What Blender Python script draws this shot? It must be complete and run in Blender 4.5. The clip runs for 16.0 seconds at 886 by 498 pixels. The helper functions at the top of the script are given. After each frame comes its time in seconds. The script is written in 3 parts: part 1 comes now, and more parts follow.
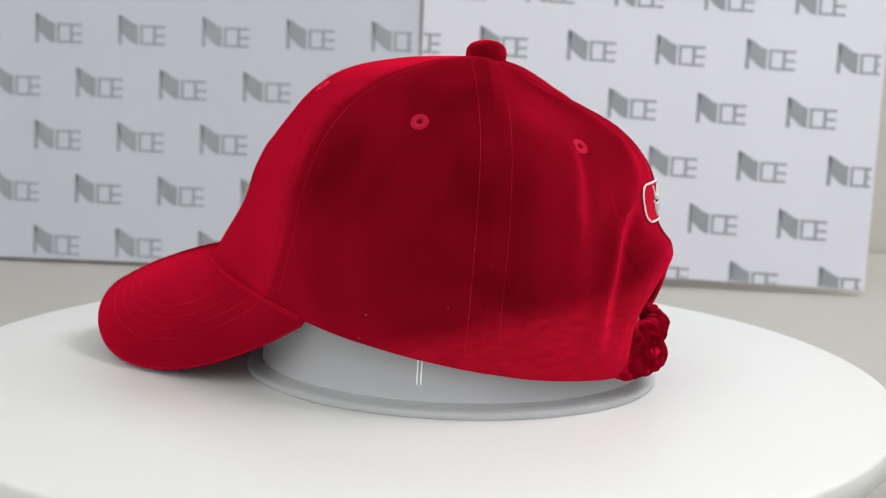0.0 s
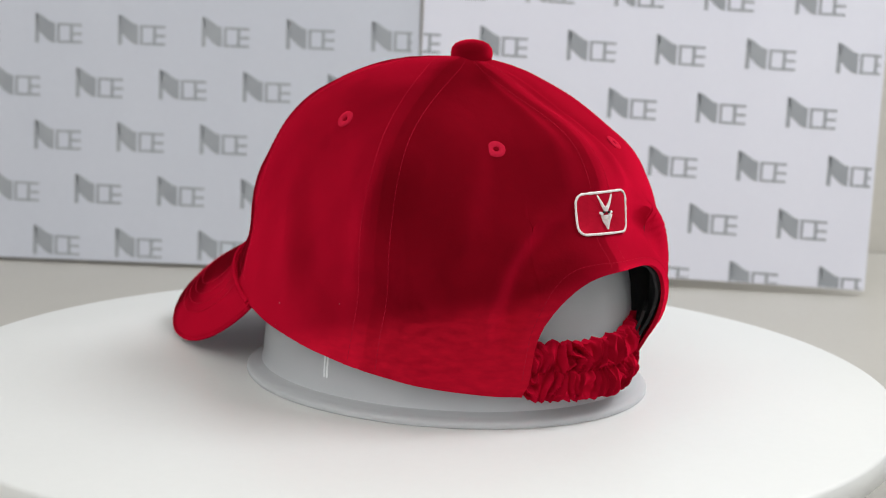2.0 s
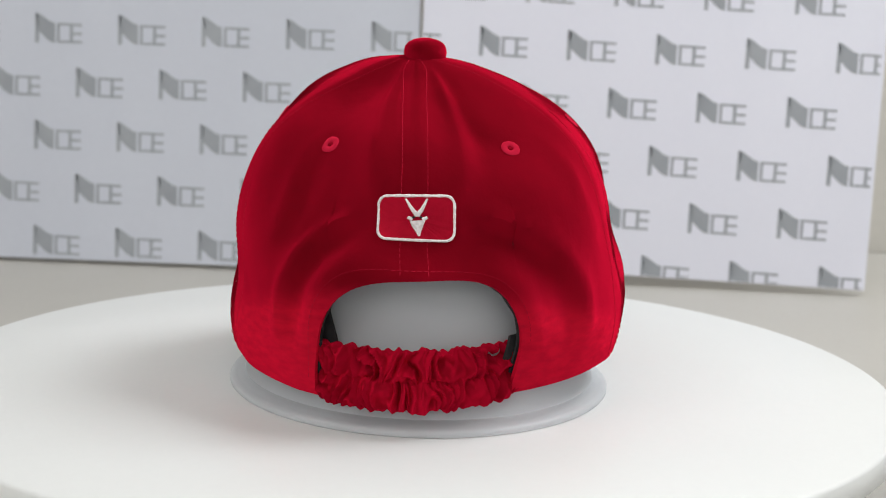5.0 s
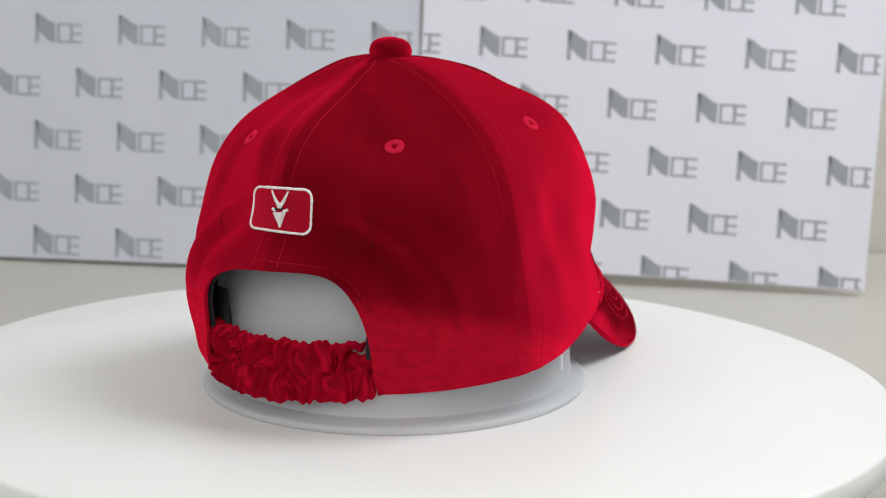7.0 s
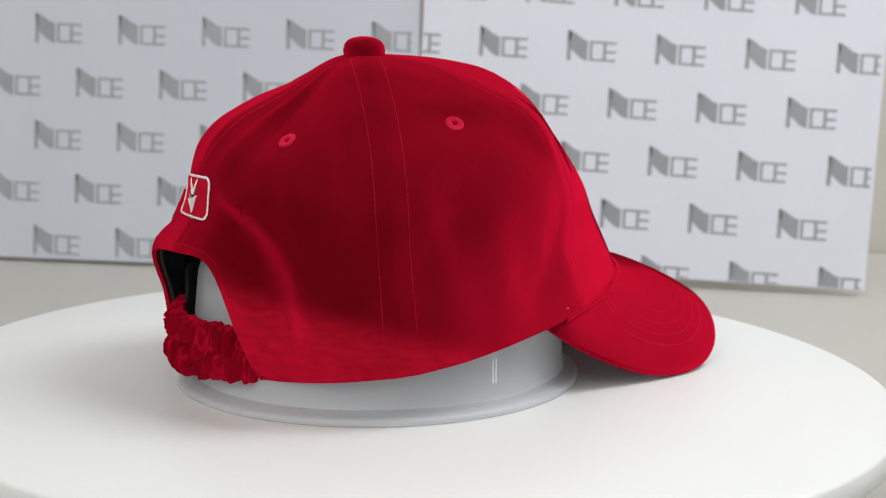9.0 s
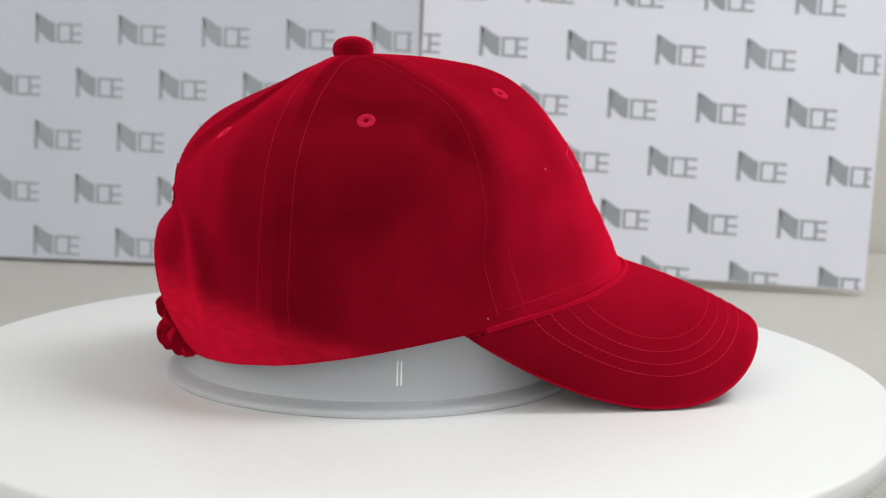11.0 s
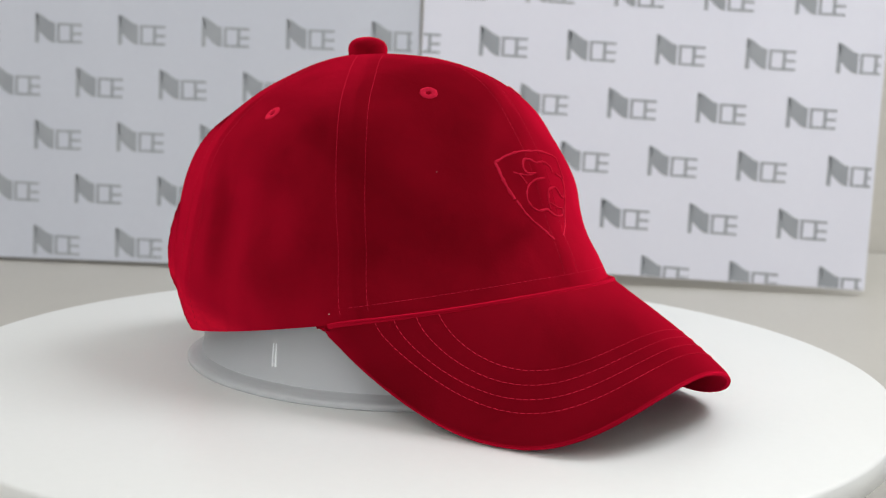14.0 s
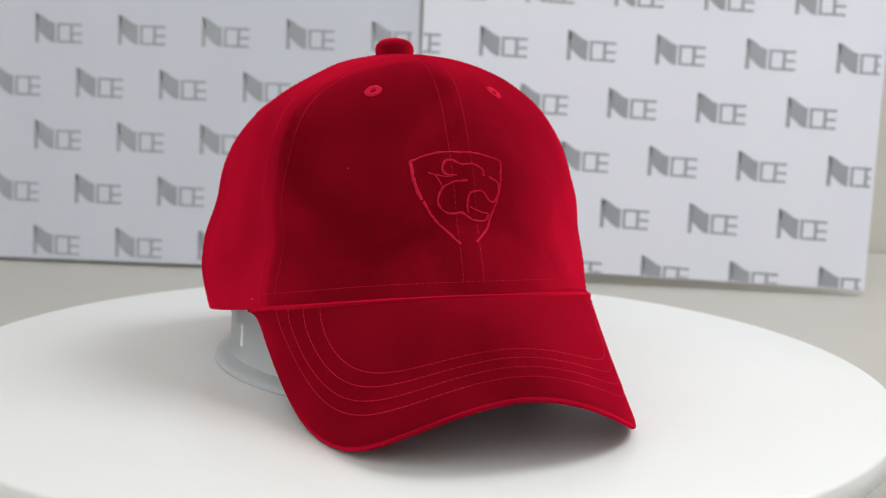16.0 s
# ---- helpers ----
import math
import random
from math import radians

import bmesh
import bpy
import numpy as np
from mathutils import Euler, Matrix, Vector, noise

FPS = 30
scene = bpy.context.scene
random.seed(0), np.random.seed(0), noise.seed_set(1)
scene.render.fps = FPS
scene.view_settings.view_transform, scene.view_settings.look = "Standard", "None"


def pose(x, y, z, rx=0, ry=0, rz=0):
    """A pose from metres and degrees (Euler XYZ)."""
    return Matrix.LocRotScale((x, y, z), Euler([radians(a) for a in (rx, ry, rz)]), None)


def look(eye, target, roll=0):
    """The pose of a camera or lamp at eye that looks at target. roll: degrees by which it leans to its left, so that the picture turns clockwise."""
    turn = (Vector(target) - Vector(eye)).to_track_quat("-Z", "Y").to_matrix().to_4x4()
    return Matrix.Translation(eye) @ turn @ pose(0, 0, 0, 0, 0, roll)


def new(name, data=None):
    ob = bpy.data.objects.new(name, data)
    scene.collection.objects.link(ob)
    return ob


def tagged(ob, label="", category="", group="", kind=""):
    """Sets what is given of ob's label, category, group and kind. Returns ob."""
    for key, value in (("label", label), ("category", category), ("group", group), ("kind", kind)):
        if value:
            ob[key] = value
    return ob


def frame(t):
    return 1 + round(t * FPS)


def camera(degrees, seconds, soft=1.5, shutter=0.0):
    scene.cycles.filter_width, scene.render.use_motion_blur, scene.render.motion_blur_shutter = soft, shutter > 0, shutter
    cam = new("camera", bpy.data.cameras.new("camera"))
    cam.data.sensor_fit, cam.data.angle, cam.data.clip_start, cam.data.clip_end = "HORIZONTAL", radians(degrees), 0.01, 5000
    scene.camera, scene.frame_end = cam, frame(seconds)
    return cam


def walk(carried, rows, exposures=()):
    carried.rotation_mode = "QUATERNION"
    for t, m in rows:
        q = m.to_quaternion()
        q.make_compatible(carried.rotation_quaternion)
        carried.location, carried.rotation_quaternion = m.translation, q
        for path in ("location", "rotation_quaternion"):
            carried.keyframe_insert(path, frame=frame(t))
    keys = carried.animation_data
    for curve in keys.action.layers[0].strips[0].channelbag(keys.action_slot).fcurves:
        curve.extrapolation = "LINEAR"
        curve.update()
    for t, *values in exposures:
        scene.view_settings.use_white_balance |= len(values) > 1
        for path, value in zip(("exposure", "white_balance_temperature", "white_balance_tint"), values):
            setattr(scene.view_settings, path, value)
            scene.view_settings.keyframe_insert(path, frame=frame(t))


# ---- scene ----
cam = camera(38.356, 16.0, soft=1.05)
EYE = look((0.0, -0.58, 0.14635), (0.02186, 0.40752, -0.00959), 1.649)
walk(cam, [(0.0, EYE), (16.0, EYE)])
cam.data.dof.use_dof = True
cam.data.dof.focus_distance = 0.50
cam.data.dof.aperture_fstop = 16.0

# ---- light: a white room, an unseen key panel and a fill lamp for the boards ----
world = bpy.data.worlds.new("world")
scene.world = world
world.use_nodes = True
world.node_tree.nodes["Background"].inputs["Color"].default_value = (0.9, 0.95, 1.0, 1)
world.node_tree.nodes["Background"].inputs["Strength"].default_value = 0.3
scene.view_settings.exposure = 0.0


def area_light(name, m, sx, sy, watts, colour):
    lamp = bpy.data.lights.new(name, "AREA")
    lamp.shape, lamp.size, lamp.size_y, lamp.energy, lamp.color = "RECTANGLE", sx, sy, watts, colour
    ob = new(name, lamp)
    ob.matrix_world = m
    return ob


area_light("key_panel_lamp", look((-0.45, -1.25, 1.00), (0.03, 0.0, 0.05)), 2.4, 1.5, 19.3, (1.0, 0.985, 0.97))
# unseen lamp added to brighten the boards on the right
area_light("board_fill_lamp", look((1.05, 0.05, 1.40), (0.50, 0.62, 0.05)), 1.0, 0.6, 21.5, (0.95, 0.97, 1.0))


# ---- materials ----
def material(name, rough=0.5, metal=0.0):
    m = bpy.data.materials.new(name)
    m.use_nodes = True
    b = m.node_tree.nodes["Principled BSDF"]
    b.inputs["Roughness"].default_value = rough
    b.inputs["Metallic"].default_value = metal
    return m, m.node_tree, b


def noise_colour(nt, b, stops, scale, detail=3.0, second=None):
    """Colour from object-space noise at one or two scales."""
    co = nt.nodes.new("ShaderNodeTexCoord")
    n = nt.nodes.new("ShaderNodeTexNoise")
    n.inputs["Scale"].default_value, n.inputs["Detail"].default_value = scale, detail
    nt.links.new(co.outputs["Object"], n.inputs["Vector"])
    fac = n.outputs["Fac"]
    if second:
        n2 = nt.nodes.new("ShaderNodeTexNoise")
        n2.inputs["Scale"].default_value, n2.inputs["Detail"].default_value = second[0], 2.0
        nt.links.new(co.outputs["Object"], n2.inputs["Vector"])
        mix = nt.nodes.new("ShaderNodeMix")
        mix.inputs[0].default_value = second[1]
        nt.links.new(fac, mix.inputs[2])
        nt.links.new(n2.outputs["Fac"], mix.inputs[3])
        fac = mix.outputs[0]
    ramp = nt.nodes.new("ShaderNodeValToRGB")
    ramp.color_ramp.elements[0].position, ramp.color_ramp.elements[0].color = stops[0][0], (*stops[0][1], 1)
    ramp.color_ramp.elements[1].position, ramp.color_ramp.elements[1].color = stops[1][0], (*stops[1][1], 1)
    nt.links.new(fac, ramp.inputs["Fac"])
    nt.links.new(ramp.outputs["Color"], b.inputs["Base Color"])
    return co, fac


def add_bump(nt, b, co, scale, strength, distance, detail=2.0):
    n = nt.nodes.new("ShaderNodeTexNoise")
    n.inputs["Scale"].default_value, n.inputs["Detail"].default_value = scale, detail
    nt.links.new(co.outputs["Object"], n.inputs["Vector"])
    bump = nt.nodes.new("ShaderNodeBump")
    bump.inputs["Strength"].default_value, bump.inputs["Distance"].default_value = strength, distance
    nt.links.new(n.outputs["Fac"], bump.inputs["Height"])
    prev = b.inputs["Normal"].links[0].from_socket if b.inputs["Normal"].links else None
    if prev:
        nt.links.new(prev, bump.inputs["Normal"])
    nt.links.new(bump.outputs["Normal"], b.inputs["Normal"])


def velvet(name, dark, light, sheen, sheen_colour, crush=0.3, nap_colour=(0.3, 0.003, 0.02), hem=0.0, lean_to=(0.0, 0.0, -0.1), nap_spread=0.5):
    """Pile fabric: base colour with random light and dark sheen of the pile painted in, soft sheen, fine grain."""
    m, nt, b = material(name, 0.85)
    b.inputs["Specular IOR Level"].default_value = 0.0
    b.inputs["Sheen Weight"].default_value = sheen
    b.inputs["Sheen Roughness"].default_value = 0.4
    b.inputs["Sheen Tint"].default_value = (*sheen_colour, 1)
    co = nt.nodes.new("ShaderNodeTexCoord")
    # random tone in the base colour stands for highlights on the pile
    sheen_patches = nt.nodes.new("ShaderNodeTexNoise")
    sheen_patches.inputs["Scale"].default_value, sheen_patches.inputs["Detail"].default_value, sheen_patches.inputs["Distortion"].default_value = 15.0, 2.5, 1.3
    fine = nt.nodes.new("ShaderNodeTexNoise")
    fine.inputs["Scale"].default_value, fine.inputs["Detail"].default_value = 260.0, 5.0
    for n in (sheen_patches, fine):
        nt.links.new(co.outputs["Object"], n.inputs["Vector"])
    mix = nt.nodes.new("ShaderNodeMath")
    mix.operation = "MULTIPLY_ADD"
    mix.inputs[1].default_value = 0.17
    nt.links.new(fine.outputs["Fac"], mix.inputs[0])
    nt.links.new(sheen_patches.outputs["Fac"], mix.inputs[2])
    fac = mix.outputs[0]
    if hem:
        # pile lies the other way on the back and side hem: lighter sheen painted up to a sloping line
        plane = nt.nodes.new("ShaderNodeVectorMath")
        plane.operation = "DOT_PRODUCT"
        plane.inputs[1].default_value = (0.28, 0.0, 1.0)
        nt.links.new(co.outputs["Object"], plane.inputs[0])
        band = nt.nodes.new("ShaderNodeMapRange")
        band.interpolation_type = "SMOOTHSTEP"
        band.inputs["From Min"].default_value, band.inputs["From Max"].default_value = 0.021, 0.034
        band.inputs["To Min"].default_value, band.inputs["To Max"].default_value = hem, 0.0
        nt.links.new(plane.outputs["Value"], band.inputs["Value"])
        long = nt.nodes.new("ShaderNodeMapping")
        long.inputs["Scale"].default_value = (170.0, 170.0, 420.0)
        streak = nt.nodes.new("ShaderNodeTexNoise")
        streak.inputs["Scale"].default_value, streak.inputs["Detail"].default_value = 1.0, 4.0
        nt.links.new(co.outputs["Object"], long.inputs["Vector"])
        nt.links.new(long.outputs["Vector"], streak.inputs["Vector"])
        hem_sheen = nt.nodes.new("ShaderNodeMath")
        hem_sheen.operation = "MULTIPLY"
        nt.links.new(streak.outputs["Fac"], hem_sheen.inputs[0])
        nt.links.new(band.outputs["Result"], hem_sheen.inputs[1])
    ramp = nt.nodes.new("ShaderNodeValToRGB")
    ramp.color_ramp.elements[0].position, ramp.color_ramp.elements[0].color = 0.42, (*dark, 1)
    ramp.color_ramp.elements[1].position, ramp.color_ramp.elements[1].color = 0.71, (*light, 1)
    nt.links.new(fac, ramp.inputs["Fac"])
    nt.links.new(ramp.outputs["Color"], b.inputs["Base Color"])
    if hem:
        # the hem's brighter sheen is mixed into the base colour
        hem_sheen_mix = nt.nodes.new("ShaderNodeMix")
        hem_sheen_mix.data_type = "RGBA"
        hem_sheen_mix.inputs["B"].default_value = (0.42, 0.0060, 0.021, 1)
        nt.links.new(hem_sheen.outputs[0], hem_sheen_mix.inputs["Factor"])
        nt.links.new(ramp.outputs["Color"], hem_sheen_mix.inputs["A"])
        nt.links.new(hem_sheen_mix.outputs["Result"], b.inputs["Base Color"])
    if crush:
        add_bump(nt, b, co, 62.0, crush * 0.5, 0.004, 2.0)
        add_bump(nt, b, co, 20.0, crush, 0.012, 1.0)
    add_bump(nt, b, co, 900.0, 0.18, 0.0005)
    nap = nt.nodes.new("ShaderNodeBsdfSheen")
    nap.distribution = "ASHIKHMIN"
    nap.inputs["Color"].default_value = (*nap_colour, 1)
    nap.inputs["Roughness"].default_value = nap_spread
    # the pile leans one way on each piece of cloth
    laid = nt.nodes.new("ShaderNodeAttribute")
    laid.attribute_name = "pile"
    lay = nt.nodes.new("ShaderNodeVectorMath")
    lay.inputs[1].default_value = lean_to
    nt.links.new(laid.outputs["Vector"], lay.inputs[0])
    lie = lay.outputs["Vector"]
    way = nt.nodes.new("ShaderNodeVectorTransform")
    way.vector_type, way.convert_from, way.convert_to = "VECTOR", "OBJECT", "WORLD"
    nt.links.new(lie, way.inputs["Vector"])
    lean = nt.nodes.new("ShaderNodeVectorMath")
    nt.links.new(way.outputs["Vector"], lean.inputs[1])
    unit = nt.nodes.new("ShaderNodeVectorMath")
    unit.operation = "NORMALIZE"
    nt.links.new(b.inputs["Normal"].links[0].from_socket, lean.inputs[0])
    nt.links.new(lean.outputs["Vector"], unit.inputs[0])
    nt.links.new(unit.outputs["Vector"], nap.inputs["Normal"])
    both = nt.nodes.new("ShaderNodeAddShader")
    nt.links.new(b.outputs["BSDF"], both.inputs[0])
    nt.links.new(nap.outputs["BSDF"], both.inputs[1])
    nt.links.new(both.outputs["Shader"], nt.nodes["Material Output"].inputs["Surface"])
    return m


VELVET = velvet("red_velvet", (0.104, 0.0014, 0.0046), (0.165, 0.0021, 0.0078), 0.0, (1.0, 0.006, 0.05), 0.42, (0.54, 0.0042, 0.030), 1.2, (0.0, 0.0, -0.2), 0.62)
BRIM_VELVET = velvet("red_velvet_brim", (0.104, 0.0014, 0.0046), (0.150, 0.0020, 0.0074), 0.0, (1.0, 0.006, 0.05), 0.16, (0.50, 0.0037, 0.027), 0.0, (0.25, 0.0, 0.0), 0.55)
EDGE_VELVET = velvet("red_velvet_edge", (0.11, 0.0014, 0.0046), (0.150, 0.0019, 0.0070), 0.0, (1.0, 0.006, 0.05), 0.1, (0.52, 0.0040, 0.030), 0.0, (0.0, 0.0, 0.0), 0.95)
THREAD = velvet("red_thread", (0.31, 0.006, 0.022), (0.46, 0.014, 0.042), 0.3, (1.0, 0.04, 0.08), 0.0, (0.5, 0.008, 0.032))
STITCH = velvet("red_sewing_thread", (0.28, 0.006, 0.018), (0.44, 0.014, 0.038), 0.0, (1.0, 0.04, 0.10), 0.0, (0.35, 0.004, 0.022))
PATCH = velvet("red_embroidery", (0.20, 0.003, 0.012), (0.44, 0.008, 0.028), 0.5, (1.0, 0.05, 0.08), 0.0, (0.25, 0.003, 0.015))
WHITE_THREAD, nt, b = material("white_thread", 0.7)
co, fac = noise_colour(nt, b, ((0.3, (0.62, 0.58, 0.58)), (0.7, (0.86, 0.84, 0.84))), 900.0)
add_bump(nt, b, co, 1400.0, 0.5, 0.0004)
LINING, nt, b = material("black_lining", 0.9)
co, fac = noise_colour(nt, b, ((0.3, (0.008, 0.008, 0.009)), (0.7, (0.02, 0.019, 0.02))), 300.0)
PLATTER, nt, b = material("white_platter", 0.42)
co, fac = noise_colour(nt, b, ((0.3, (0.715, 0.730, 0.722)), (0.7, (0.740, 0.755, 0.747))), 9.0, 4.0, (240.0, 0.3))
add_bump(nt, b, co, 700.0, 0.05, 0.0003)
BLACK, nt, b = material("black_plastic", 0.45)
noise_colour(nt, b, ((0.3, (0.012, 0.012, 0.013)), (0.7, (0.022, 0.022, 0.024))), 60.0)
FROST, nt, b = material("frosted_plastic", 0.3)
co, fac = noise_colour(nt, b, ((0.3, (0.87, 0.895, 0.93)), (0.7, (0.91, 0.935, 0.96))), 22.0, 3.0)
glow = nt.nodes.new("ShaderNodeBsdfTranslucent")
glow.inputs["Color"].default_value = (0.96, 0.965, 0.97, 1)
half = nt.nodes.new("ShaderNodeMixShader")
half.inputs["Fac"].default_value = 0.6
nt.links.new(b.outputs["BSDF"], half.inputs[1])
nt.links.new(glow.outputs["BSDF"], half.inputs[2])
clear = nt.nodes.new("ShaderNodeBsdfTransparent")
clear.inputs["Color"].default_value = (0.96, 0.965, 0.97, 1)
thin = nt.nodes.new("ShaderNodeMixShader")
thin.inputs["Fac"].default_value = 0.30
nt.links.new(half.outputs["Shader"], thin.inputs[1])
nt.links.new(clear.outputs["BSDF"], thin.inputs[2])
nt.links.new(thin.outputs["Shader"], nt.nodes["Material Output"].inputs["Surface"])
RIM = FROST.copy()
RIM.name = "clear_plastic_rim"
for n in RIM.node_tree.nodes:
    if n.type == "MIX_SHADER" and abs(n.inputs["Fac"].default_value - 0.30) < 1e-4:
        n.inputs["Fac"].default_value = 0.45
    if n.type == "MIX_SHADER" and abs(n.inputs["Fac"].default_value - 0.60) < 1e-4:
        n.inputs["Fac"].default_value = 0.35
RIDGE, nt, b = material("pale_plastic_edge", 0.2)
noise_colour(nt, b, ((0.3, (0.85, 0.88, 0.9)), (0.7, (0.92, 0.94, 0.95))), 60.0)
# right board: whiter, bluer print stock, with its stronger light put into the colour
LIT_BOARD, nt, b = material("white_board_lit", 0.6)
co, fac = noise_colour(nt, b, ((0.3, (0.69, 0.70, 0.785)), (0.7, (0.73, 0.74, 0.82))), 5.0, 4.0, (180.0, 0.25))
# left board: dimmer light on it is put into a darker base colour
SHADED_BOARD, nt, b = material("white_board_shaded", 0.6)
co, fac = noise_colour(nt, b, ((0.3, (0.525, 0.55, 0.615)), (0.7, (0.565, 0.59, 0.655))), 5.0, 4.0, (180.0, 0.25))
PRINT, nt, b = material("grey_print", 0.55)
co, fac = noise_colour(nt, b, ((0.3, (0.28, 0.30, 0.325)), (0.7, (0.33, 0.35, 0.375))), 30.0)
WALL, nt, b = material("beige_wall", 0.8)
co, fac = noise_colour(nt, b, ((0.3, (0.53, 0.51, 0.46)), (0.7, (0.58, 0.56, 0.51))), 4.0, 4.0, (120.0, 0.3))
add_bump(nt, b, co, 260.0, 0.1, 0.001)
TABLE, nt, b = material("beige_laminate", 0.5)
co, fac = noise_colour(nt, b, ((0.3, (0.42, 0.405, 0.37)), (0.7, (0.46, 0.445, 0.41))), 7.0, 4.0, (150.0, 0.3))
CEIL, nt, b = material("white_ceiling", 0.8)
noise_colour(nt, b, ((0.3, (0.80, 0.80, 0.79)), (0.7, (0.85, 0.85, 0.84))), 6.0)
FLOOR, nt, b = material("pale_floor", 0.5)
noise_colour(nt, b, ((0.3, (0.58, 0.57, 0.55)), (0.7, (0.64, 0.63, 0.61))), 8.0)


# ---- mesh helpers ----
def mesh_object(name, verts, faces, mat, parent=None, smooth=True, label=""):
    me = bpy.data.meshes.new(name)
    me.from_pydata([tuple(map(float, v)) for v in verts], [], faces)
    me.validate()
    bm = bmesh.new()
    bm.from_mesh(me)
    bmesh.ops.remove_doubles(bm, verts=bm.verts, dist=1e-6)
    bmesh.ops.recalc_face_normals(bm, faces=bm.faces)
    bm.to_mesh(me)
    bm.free()
    if smooth:
        me.polygons.foreach_set("use_smooth", [True] * len(me.polygons))
        me.set_sharp_from_angle(angle=radians(50))
    me.materials.append(mat)
    ob = new(name, me)
    ob.parent = parent
    if label:
        tagged(ob, label)
    return ob


def grid_faces(n, m, base=0, flip=False):
    out = []
    for i in range(n - 1):
        for j in range(m - 1):
            q = (base + i * m + j, base + (i + 1) * m + j, base + (i + 1) * m + j + 1, base + i * m + j + 1)
            out.append(q[::-1] if flip else q)
    return out


def sheet(name, outer, inner, mat, parent, label=""):
    """A solid cloth sheet between two n x m grids of points, closed round its border."""
    n, m = outer.shape[:2]
    verts = np.concatenate([outer.reshape(-1, 3), inner.reshape(-1, 3)])
    k = n * m
    faces = grid_faces(n, m) + grid_faces(n, m, k, True)
    ring = [i * m for i in range(n)] + [(n - 1) * m + j for j in range(1, m)]
    ring += [i * m + m - 1 for i in range(n - 2, -1, -1)] + [j for j in range(m - 2, 0, -1)]
    for a, c in zip(ring, ring[1:] + ring[:1]):
        faces.append((a, c, c + k, a + k))
    return mesh_object(name, verts, faces, mat, parent, True, label)


def lathe_oval(name, profile, mat, parent, n=96, label="", centre=(0, 0)):
    """Closed solid from (a, b, z) half-axis profile points."""
    verts, faces = [], []
    for a, c, z in profile:
        for i in range(n):
            t = 2 * math.pi * i / n
            verts.append((centre[0] + a * math.cos(t), centre[1] + c * math.sin(t), z))
    m = len(profile)
    for j in range(m - 1):
        for i in range(n):
            i2 = (i + 1) % n
            faces.append((j * n + i, j * n + i2, (j + 1) * n + i2, (j + 1) * n + i))
    if profile[0][0] > 1e-5:
        faces.append(tuple(range(n - 1, -1, -1)))
    if profile[-1][0] > 1e-5:
        faces.append(tuple((m - 1) * n + i for i in range(n)))
    return mesh_object(name, verts, faces, mat, parent, True, label)


def box(name, lo, hi, mat, parent=None, label=""):
    bm = bmesh.new()
    bmesh.ops.create_cube(bm, size=1.0)
    for v in bm.verts:
        v.co = [lo[i] + (v.co[i] + 0.5) * (hi[i] - lo[i]) for i in range(3)]
    me = bpy.data.meshes.new(name)
    bm.to_mesh(me)
    bm.free()
    me.materials.append(mat)
    ob = new(name, me)
    ob.parent = parent
    if label:
        tagged(ob, label)
    return ob


def bevelled(ob, width, segments=2):
    mod = ob.modifiers.new("bevel", "BEVEL")
    mod.width, mod.segments, mod.limit_method = width, segments, "ANGLE"
    return ob


# ---- room: beige back wall; the rest is unseen, added pale for bounce light ----
tagged(box("floor", (-2.0, -2.2, -0.82), (2.0, 0.78, -0.78), FLOOR), "unseen pale floor, added to bounce light", "floor", kind="structure")
tagged(box("wall_back", (-2.0, 0.70, -0.78), (2.0, 0.78, 1.75), WALL), "plain beige painted wall", "wall", kind="structure")
tagged(box("wall_front", (-2.0, -2.28, -0.78), (2.0, -2.2, 1.75), CEIL), "unseen white wall, added to bounce light", "wall", kind="structure")
tagged(box("wall_west", (-2.08, -2.2, -0.78), (-2.0, 0.70, 1.75), CEIL), "unseen white wall, added to bounce light", "wall", kind="structure")
tagged(box("wall_east", (2.0, -2.2, -0.78), (2.08, 0.70, 1.75), CEIL), "unseen white wall, added to bounce light", "wall", kind="structure")
tagged(box("ceiling", (-2.08, -2.28, 1.75), (2.08, 0.78, 1.80), CEIL), "unseen white ceiling, added to bounce light", "ceiling", kind="structure")

table = tagged(new("table"), "beige laminate table under the turntable", "table")
table.location = (0, 0, -0.0476)
bevelled(box("tabletop", (-0.75, -0.42, -0.03), (0.75, 0.695, 0.0), TABLE, table), 0.003)
for sx in (-0.70, 0.65):
    for sy in (-0.38, 0.51):
        bevelled(box("leg", (sx, sy, -0.725), (sx + 0.05, sy + 0.05, -0.03), BLACK, table), 0.003)


